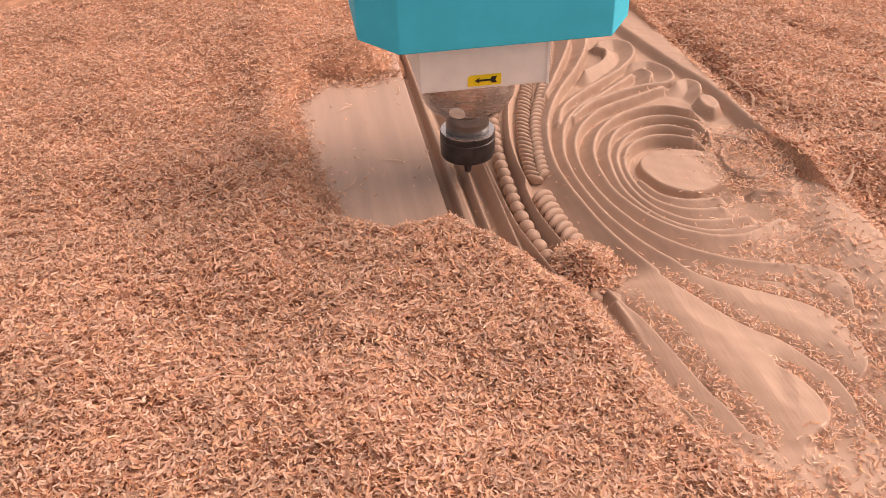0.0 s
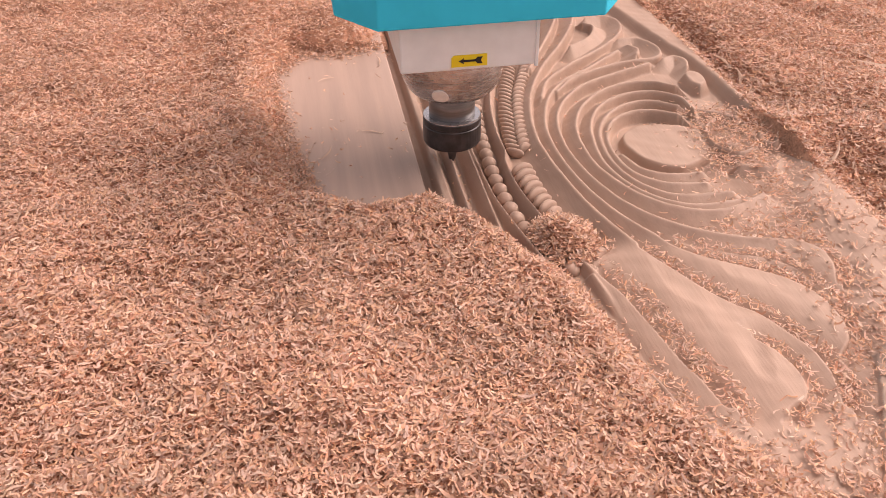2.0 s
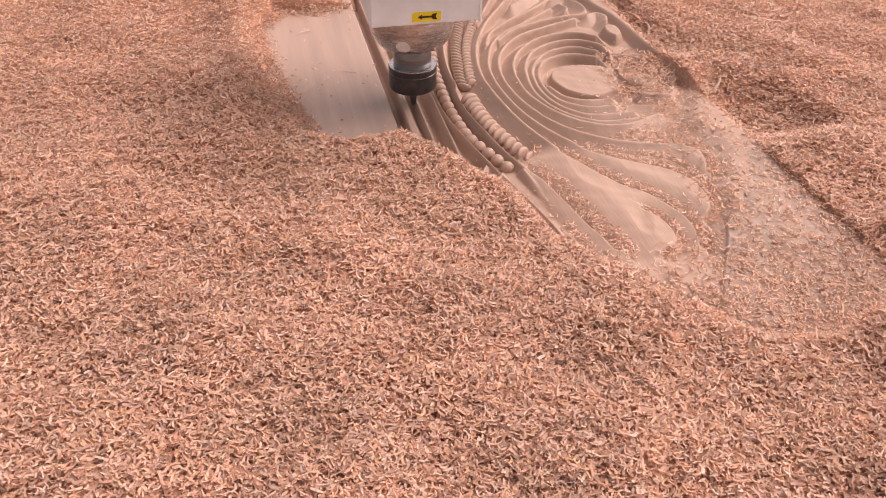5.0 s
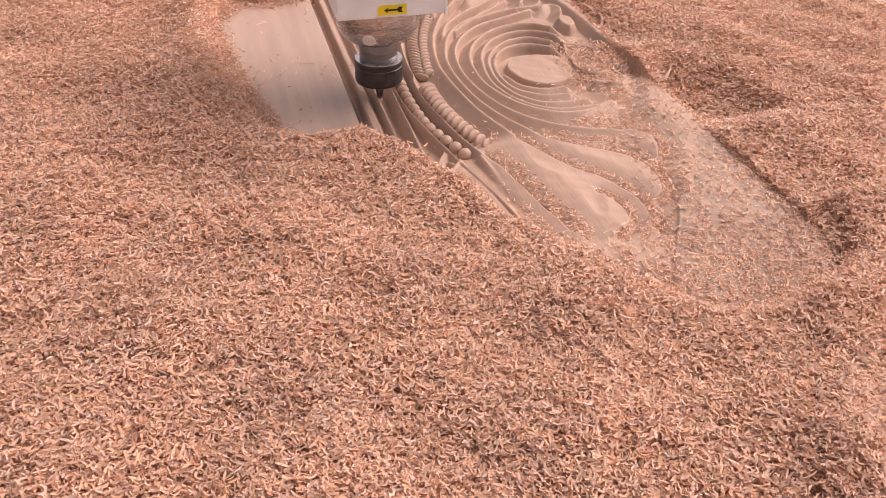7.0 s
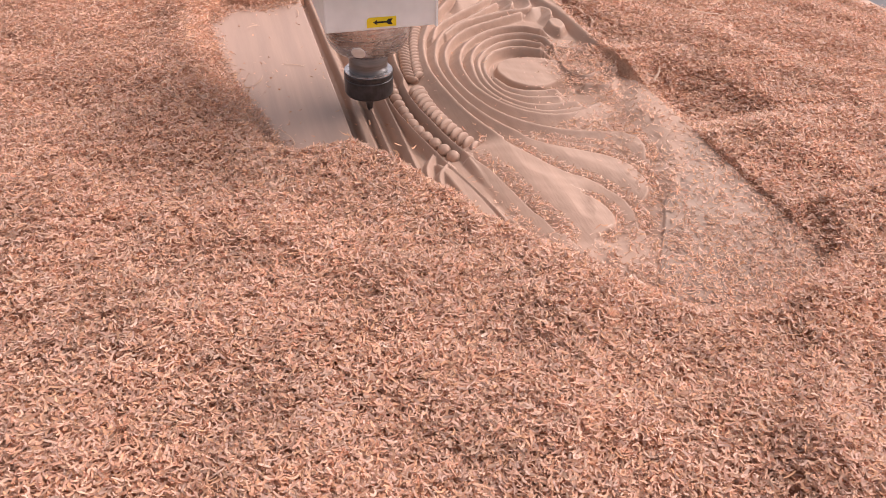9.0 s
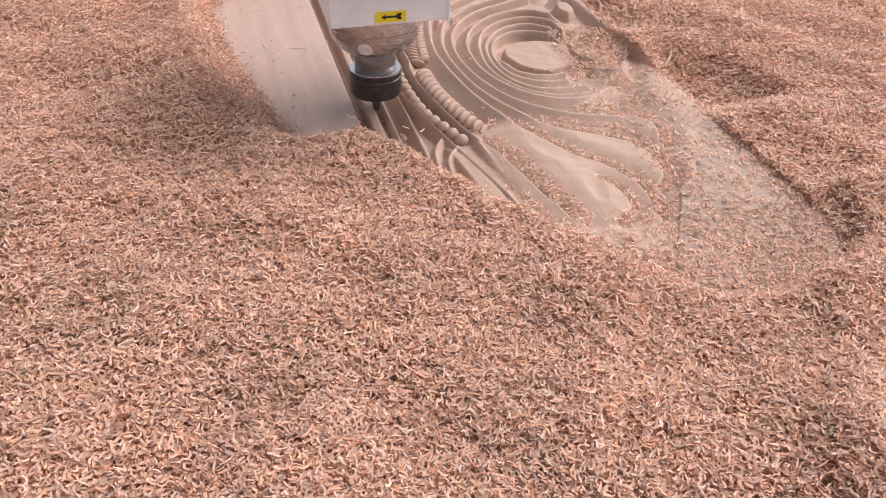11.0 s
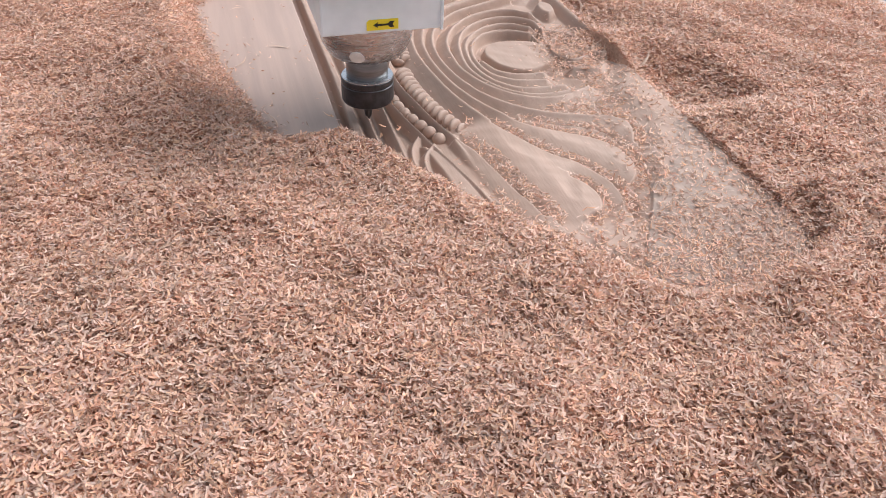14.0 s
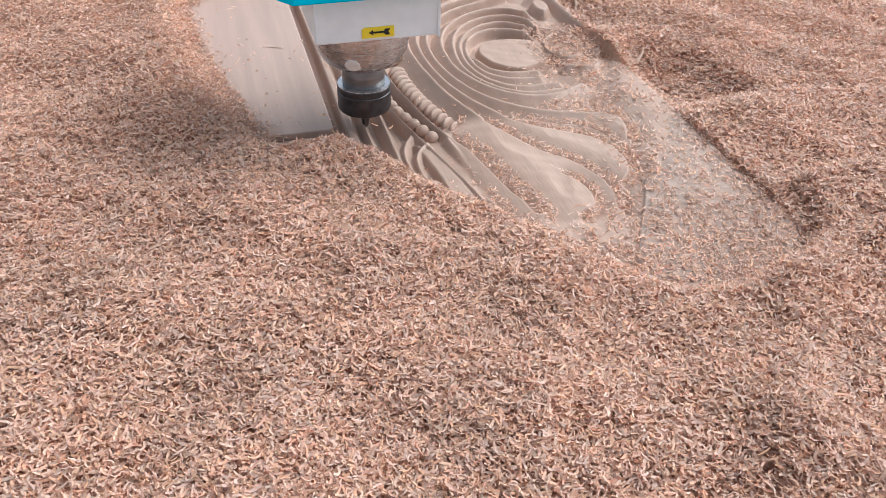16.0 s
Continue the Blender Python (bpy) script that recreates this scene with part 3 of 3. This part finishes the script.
def curls(n_segments, count, rs, length, width):
    """Curled shavings round the origin: verts (count, 2 * (n + 1), 3)."""
    u = np.linspace(-0.5, 0.5, n_segments + 1)
    L = length * np.exp(rs.normal(0, 0.24, count))[:, None]
    bend = rs.normal(0, 2.3, count)[:, None]
    ang = bend * u[None]
    mid = np.cumsum(np.stack([np.cos(ang), np.sin(ang)], 2), 1)
    mid -= mid.mean(axis=1, keepdims=True)
    mid *= (L / n_segments)[:, :, None]
    roll = rs.uniform(-0.75, 0.75, count)[:, None] + rs.normal(0, 0.8, count)[:, None] * u[None]
    w = width * np.exp(rs.normal(0, 0.20, count))[:, None] * (1 - 1.3 * np.abs(u[None]) ** 2)
    nx, ny = -np.sin(ang), np.cos(ang)
    lift = (rs.uniform(-0.3, 0.9, count)[:, None] * (u[None] ** 2 * 2)) * L * 0.5
    off = np.stack([nx * np.cos(roll) * w, ny * np.cos(roll) * w, np.sin(roll) * w], 2) / 2
    base = np.concatenate([mid, lift[:, :, None]], 2)
    v = np.stack([base + off, base - off], 2).reshape(count, -1, 3)
    tilt, yaw = rs.normal(0, 0.32, count), rs.uniform(0, 2 * np.pi, count)
    ct, st, cy, sy = np.cos(tilt), np.sin(tilt), np.cos(yaw), np.sin(yaw)
    x, z = v[:, :, 0] * ct[:, None] - v[:, :, 2] * st[:, None], v[:, :, 0] * st[:, None] + v[:, :, 2] * ct[:, None]
    y = v[:, :, 1]
    return np.stack([x * cy[:, None] - y * sy[:, None], x * sy[:, None] + y * cy[:, None], z], 2)


def strewn(name, places, seed, base=None, length=0.0056, width=0.00128, seg=3):
    """Shavings at the places (n, 3), joined with the surface that they lie on."""
    rs = np.random.RandomState(seed)
    n = len(places)
    # beside the board the cut was coarser
    size = 1 + 0.15 * ease((places[:, 0] - 0.14) / 0.03)
    v = curls(seg, n, rs, length, width) * size[:, None, None] + places[:, None, :]
    per = v.shape[1]
    one = np.array([(2 * k, 2 * k + 1, 2 * k + 3, 2 * k + 2) for k in range(seg)])
    f = (one[None] + (np.arange(n) * per)[:, None, None]).reshape(-1, 4)
    v = v.reshape(-1, 3)
    idx = np.zeros(len(f))
    faces = [f]
    if base is not None:
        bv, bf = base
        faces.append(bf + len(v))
        # the sheet beneath takes the tone with gap shade in its colour
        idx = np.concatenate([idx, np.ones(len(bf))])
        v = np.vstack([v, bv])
    return new(name, raw_mesh(name, v, faces, [CHIP, SHADED_BASE], idx))


def sheet(x0, x1, y0, y1, step, height, keep):
    xs, ys = np.arange(x0, x1, step), np.arange(y0, y1, step)
    X, Y = np.meshgrid(xs, ys)
    Z = height(X, Y)
    f = grid_faces(len(ys), len(xs))
    ok = keep(X, Y).ravel()
    f = f[ok[f].any(axis=1)]
    return np.stack([X.ravel(), Y.ravel(), Z.ravel()], 1), f


def scatter(x0, x1, y0, y1, per_m2, seed):
    rs = np.random.RandomState(seed)
    n = int((x1 - x0) * (y1 - y0) * per_m2)
    return rs.uniform(x0, x1, n), rs.uniform(y0, y1, n), rs


heap_keep = lambda X, Y: (signed(X, Y, CLEAR) < 0.004) | (X > 0.149)
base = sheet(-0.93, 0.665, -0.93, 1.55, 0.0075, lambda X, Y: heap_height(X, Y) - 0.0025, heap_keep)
STRETCH = np.array([(-0.50, -0.50), (-0.40, -0.56), (0.04, -0.66), (0.22, -0.48), (0.66, 0.02), (0.66, 0.45), (0.20, 0.62), (-0.86, 0.74)])
xs, ys, rs = scatter(-0.86, 0.66, -0.66, 0.74, 600000, 11)
away = np.hypot(xs + 0.28, ys + 0.70)
ok = (rs.uniform(0, 1, len(xs)) < np.clip(1.25 - 0.95 * away, 0.30, 1.0)) & inside(xs, ys, STRETCH)
xs, ys = xs[ok], ys[ok]
ok = (signed(xs, ys, CLEAR) < 0.002) | (xs > 0.150)
xs, ys = xs[ok], ys[ok]
zs = heap_height(xs, ys) + rs.uniform(-0.0020, 0.0046, len(xs))
bare = np.clip(ripple(xs, ys, 0.055, 26) * 1.5 - 0.55, 0, 1) * 0.3
ok = (rs.uniform(0, 1, len(xs)) > bare) & (zs > -0.045)
xs, ys, zs = xs[ok], ys[ok], zs[ok]
heap = strewn("shavings_heap", np.stack([xs, ys, zs], 1), 21, base)
tagged(heap, "deep heap of curled pinkish wood shavings on the board", "wood shavings", kind="stuff")

bank_keep = lambda X, Y: signed(X, Y, FRONT) > -0.006
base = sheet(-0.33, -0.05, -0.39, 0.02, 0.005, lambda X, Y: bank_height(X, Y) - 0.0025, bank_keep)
xs, ys, rs = scatter(-0.33, -0.05, -0.39, 0.02, 520000, 12)
ok = signed(xs, ys, FRONT) > -0.004
xs, ys = xs[ok], ys[ok]
zs = bank_height(xs, ys) + rs.uniform(-0.0020, 0.0046, len(xs))
bank = strewn("shavings_bank", np.stack([xs, ys, zs], 1), 22, base)
tagged(bank, "sliding bank of wood shavings blown back before the cutter", "wood shavings", kind="stuff")

# a small mound that lies on the twisted leaves until it is blown away
xs, ys, rs = scatter(-0.13, -0.03, -0.20, -0.06, 500000, 13)
mound_h = lambda X, Y: -0.008 + 0.020 * np.exp(-((X + 0.088) / 0.020) ** 2 - ((Y + 0.125) / 0.026) ** 2)
zs = mound_h(xs, ys)
ok = zs > -0.0045
base = sheet(-0.13, -0.03, -0.20, -0.06, 0.003, lambda X, Y: mound_h(X, Y) - 0.002, lambda X, Y: mound_h(X, Y) > 0.003)
mound = strewn("shavings_mound", np.stack([xs, ys, zs + rs.uniform(0, 0.003, len(xs))], 1)[ok], 23, base)
tagged(mound, "small loose mound of wood shavings on the carved leaves", "wood shavings", kind="stuff")

# loose shavings on the carved face, thick towards the plain border, few on the volute
xs, ys, rs = scatter(-0.12, 0.152, -0.43, 0.30, 200000, 14)
dens = 0.42 * ease((xs - 0.02) / 0.06) * ease((0.11 - ys) / 0.10) * (0.6 + 0.4 * ripple(xs, ys, 0.05, 5))
dens += 0.35 * np.exp(-((xs - 0.105) / 0.028) ** 2 - ((ys + 0.01) / 0.06) ** 2)
dens += 0.30 * ease((-0.20 - ys) / 0.10) * ease((xs + 0.03) / 0.06) + 0.005
dens += 0.30 * np.exp(-((signed(xs, ys, CLEAR) - 0.004) / 0.012) ** 2) * (ys < -0.2)
dens += 0.40 * ease((-0.30 - ys) / 0.06) * ease((xs + 0.04) / 0.04)
groove = board_z(xs, ys) < -0.0060
dens = np.where(groove, dens * 1.6 + 0.75 * ease((-0.10 - ys) / 0.08) * ease((xs + 0.08) / 0.03), dens * np.where((ys < -0.12) & (xs < 0.05) & (ys > -0.30), 0.10, 0.8))
dens = dens * (1 - 0.9 * np.exp(-((xs - 0.040) / 0.032) ** 4 - ((ys - 0.005) / 0.040) ** 4))
ok = rs.uniform(0, 1, len(xs)) < dens * 1.25
lx, ly, lrs = scatter(-0.33, -0.16, -0.20, 0.28, 480000, 15)
rim_d = signed(lx, ly, CLEAR)
sure = (rim_d > -0.018) & (lrs.uniform(0, 1, len(lx)) < np.exp(-(np.maximum(rim_d + 0.004, 0) / 0.006) ** 1.3) + 0.003)
fringe = np.stack([lx, ly, np.where(lx < PANEL, 0.0015, board_z(lx, ly)) + lrs.uniform(0.0005, 0.0025, len(lx))], 1)[sure]
loose = strewn("loose_shavings", np.concatenate([fringe, np.stack([xs, ys, np.where(dens > 0.25, np.maximum(board_z(xs, ys), -0.0045), board_z(xs, ys)) + rs.uniform(0.0008, 0.0022, len(xs))], 1)[ok]]), 24, None, 0.0054, 0.00108, 3)
tagged(loose, "loose curled shavings strewn over the carved face", "wood shavings", kind="stuff")

# ---- the spindle head: its origin is the cutter's tip ----
head = new("spindle_head")
tagged(head, "router spindle with cyan hood, pale housing and black collet nut, cutting", "spindle")
hood_pts = [(-0.063, -0.061), (0.103, -0.061), (0.131, -0.020), (0.131, 0.078), (-0.091, 0.078), (-0.091, -0.022)]
hood = part("hood", prism(hood_pts, 0.143, 0.222, 0.0012), CYAN, head, "cyan painted sheet metal hood with chamfered corners")
part("back_plate", box(-0.090, 0.130, 0.079, 0.092, 0.150, 0.221, 0.002), GREY, head, "grey slide plate")
housing = part("housing", box(-0.047, 0.056, -0.050, 0.055, 0.105, 0.142, 0.0015), WHITE, head, "pale grey square spindle housing")
part("seam", box(0.0545, 0.0572, -0.0515, -0.0485, 0.104, 0.142, 0.0006), WHITE, housing)
label = part("label", prism([(-0.009, -0.0045), (0.018, -0.0045), (0.018, 0.0045), (-0.007, 0.0045), (-0.009, 0.0025)], 0, 0.0006), YELLOW, head, "yellow sticker with a black arrow")
label.matrix_basis = pose(0.0, -0.0502, 0.1125, 90, 0, 0)
arrow = part("arrow", prism([(-0.0035, 0), (0.0005, -0.0024), (0.0000, -0.0008), (0.0092, -0.0008), (0.0105, -0.0026), (0.0145, -0.0026), (0.0130, 0),
                             (0.0145, 0.0026), (0.0105, 0.0026), (0.0092, 0.0008), (0.0000, 0.0008), (0.0005, 0.0024)], 0.0007, 0.0010), BLACK, label)
nose = part("nose", lathe([(0.0425, 0.1048), (0.0425, 0.0910), (0.0424, 0.0907), (0.0416, 0.0898), (0.0415, 0.0895), (0.0412, 0.0850), (0.0398, 0.0800), (0.0370, 0.0745), (0.0340, 0.0706), (0.0322, 0.0692), (0.0318, 0.0690)]), STEEL, head, "turned steel spindle nose", True)
spot = part("wrench_flat", lathe([(0.0068, -0.0012), (0.0068, 0.0008), (0.0050, 0.0012)], 24), SHINE, nose)
spot.matrix_basis = pose(-0.0152, -0.0350, 0.0785, 118, 0, -23)
part("collar", lathe([(0.0185, 0.0692), (0.0185, 0.0600), (0.0192, 0.0585), (0.0192, 0.0405), (0.0180, 0.0400)]), DULL, head, "steel collar", True)
nut = part("collet_nut", lathe([(0.0185, 0.0280), (0.0226, 0.0280), (0.0230, 0.0454), (0.0238, 0.0454), (0.0245, 0.0446), (0.0245, 0.0406), (0.0239, 0.0400), (0.0239, 0.0390), (0.0245, 0.0384), (0.0245, 0.0235), (0.0235, 0.0212), (0.0215, 0.0200), (0.0120, 0.0185), (0.0060, 0.0180)]), DARK, head, "blackened steel collet nut")
part("rim", lathe([(0.0230, 0.0453), (0.0240, 0.0453), (0.0239, 0.0459), (0.0231, 0.0459)]), STEEL, nut, "bright steel rim")
part("cutter", lathe([(0.0040, 0.0186), (0.0040, 0.0090), (0.0030, 0.0030), (0.0010, -0.0005), (0.0002, -0.0008)], 20), CARBIDE, head, "tapered carbide cutter", True)

HEAD_Z = -0.004
HEAD_ROWS = [
    (0, -0.1490, 0.0365), (0.2, -0.1560, 0.0235), (0.4, -0.1550, 0.0215), (0.6, -0.1490, 0.0065), (0.8, -0.1280, 0.0185), (1, -0.1500, 0.0265),
    (1.2, -0.1550, 0.0135), (1.5, -0.1470, 0.0475), (1.8, -0.1520, 0.0085), (2, -0.1490, 0.0085), (2.2, -0.1490, 0.0015), (2.5, -0.1550, -0.0075),
    (2.8, -0.1380, -0.0085), (3, -0.1490, -0.0175), (3.5, -0.1500, 0.0155), (4, -0.1460, -0.0025), (4.5, -0.1470, -0.0145), (5, -0.1540, -0.0185),
    (5.6, -0.1490, 0.0050), (6.2, -0.1530, -0.0230), (6.8, -0.1470, -0.0300), (7.3, -0.1480, -0.0215), (7.5, -0.1430, -0.0075), (7.6, -0.1400, -0.0135),
    (8.0, -0.1470, -0.0225), (8.2, -0.1470, -0.0305), (8.8, -0.1530, -0.0560), (9.4, -0.1460, -0.0380), (10.0, -0.1540, -0.0700), (10.5, -0.1510, -0.0835),
    (10.8, -0.1480, -0.1045), (11, -0.1580, -0.0875), (11.2, -0.1540, -0.0855), (11.5, -0.1450, -0.0575), (12, -0.1470, -0.0875), (12.5, -0.1530, -0.1045),
    (12.8, -0.1460, -0.1205), (13, -0.1610, -0.1115), (13.5, -0.1480, -0.0845), (14, -0.1490, -0.1085), (14.5, -0.1530, -0.1265), (14.7, -0.1430, -0.1235),
    (15, -0.1620, -0.1335), (15.5, -0.1490, -0.1065), (16, -0.1490, -0.1275),
]
BANK_ROWS = [(0, 0, 0, 0), (2, 0.001, -0.012, 0), (3.5, 0.001, -0.030, 0), (5, 0, -0.050, 0.001), (7.5, -0.002, -0.068, 0.001), (10.5, -0.004, -0.095, 0), (12.5, -0.003, -0.092, 0.001), (14.5, -0.001, -0.104, 0.001), (16, 0, -0.112, 0)]
MOUND_ROWS = [(0, 0, 0, 0), (3.4, 0, 0, 0), (3.8, -0.008, -0.012, -0.001), (4.2, -0.030, -0.060, -0.004), (4.8, -0.060, -0.130, -0.012), (16, -0.060, -0.135, -0.020)]


# stray splinters at the board's edge and long curls on the uncut part
def splinter(length, width):
    bm = bmesh.new()
    rows = []
    for k in range(7):
        u = k / 6
        w = width * (1 - 0.75 * abs(2 * u - 0.8))
        x, z = 0.12 * length * math.sin(3.1 * u), 0.05 * length * math.sin(2 * u)
        rows.append([bm.verts.new((x + dx * w, u * length, z + dz * w)) for dx, dz in ((-0.5, 0), (0, 0.18), (0.5, 0), (0, -0.18))])
    for a, b in zip(rows, rows[1:]):
        for k in range(4):
            bm.faces.new((a[k], a[(k + 1) % 4], b[(k + 1) % 4], b[k]))
    bm.faces.new(rows[0][::-1])
    bm.faces.new(rows[-1])
    bmesh.ops.recalc_face_normals(bm, faces=bm.faces[:])
    return bm


first = part("wood_splinter", splinter(0.034, 0.004), CHIP)
tagged(first, "long pale splinter stuck in the shavings", "splinter", "splinters beside the board")
first.matrix_basis = pose(0.163, 0.012, -0.012, 42, 0, -24)
for x, y, z, rx, rz in ((0.172, 0.040, -0.010, 15, -70), (0.182, -0.006, -0.012, 30, 35), (0.168, 0.110, -0.008, 12, -15), (0.178, 0.150, -0.006, 8, 20), (0.160, -0.060, -0.006, 20, -50)):
    copy_thing(first, pose(x, y, z, rx, 0, rz))
copy_thing(first, pose(0.296, 0.124, 0.006, 0, 0, -130) @ Matrix.Diagonal((1.4, 2.2, 1, 1)))
first = part("long_curl", splinter(0.022, 0.0022), CHIP)
tagged(first, "long thin shaving lying on the uncut board", "wood shaving", "long shavings on the uncut board")
first.matrix_basis = pose(-0.236, -0.118, 0.003, 8, 0, 25)
for x, y, z, rx, rz in ((-0.262, 0.020, 0.003, 4, -30), (-0.205, 0.060, 0.002, 0, 75), (-0.190, 0.215, 0.003, 3, 10), (-0.240, 0.190, 0.003, 5, 130)):
    copy_thing(first, pose(x, y, z, rx, 0, rz))

# a few shavings thrown from the cut onto the bank
THROWN = []
for k, t0 in enumerate((0.25, 0.9, 1.7, 2.15, 2.95, 4.3, 5.9, 6.6, 7.6, 8.9, 9.7, 10.75, 11.9, 12.75, 13.9, 14.65, 14.95, 15.3)):
    rs_k = np.random.RandomState(60 + k)
    one = strewn("thrown_shaving", np.zeros((1, 3)), 80 + k, None, 0.007, 0.0018)
    tagged(one, "curled pink shaving thrown from the cut", "wood shaving", "shavings thrown by the cutter")
    hx, hy = np.interp(t0, [q[0] for q in HEAD_ROWS], [q[1] for q in HEAD_ROWS]), np.interp(t0, [q[0] for q in HEAD_ROWS], [q[2] for q in HEAD_ROWS])
    a = (hx + rs_k.uniform(-0.012, 0.012), hy - rs_k.uniform(0.016, 0.03))
    e = (a[0] + rs_k.uniform(-0.07, 0.05), a[1] - rs_k.uniform(0.10, 0.16))
    THROWN.append((one, t0, a, e, rs_k.uniform(0.02, 0.05)))


def motions():
    for one, t0, a, e, up in THROWN:
        rest, land = pose(a[0], a[1], -0.006), pose(e[0], e[1], 0.018, 40, 20, 80)
        mid = pose((a[0] + e[0]) / 2, (a[1] + e[1]) / 2, up, 60, -50, 40)
        walk(one, [(0, rest), (t0, rest), (t0 + 0.1, mid), (t0 + 0.2, land), (16, land)])
    walk(head, [(t, pose(x, y, HEAD_Z)) for t, x, y in HEAD_ROWS])
    walk(bank, [(t, pose(x, y, z)) for t, x, y, z in BANK_ROWS])
    walk(mound, [(t, pose(x, y, z)) for t, x, y, z in MOUND_ROWS])


motions()
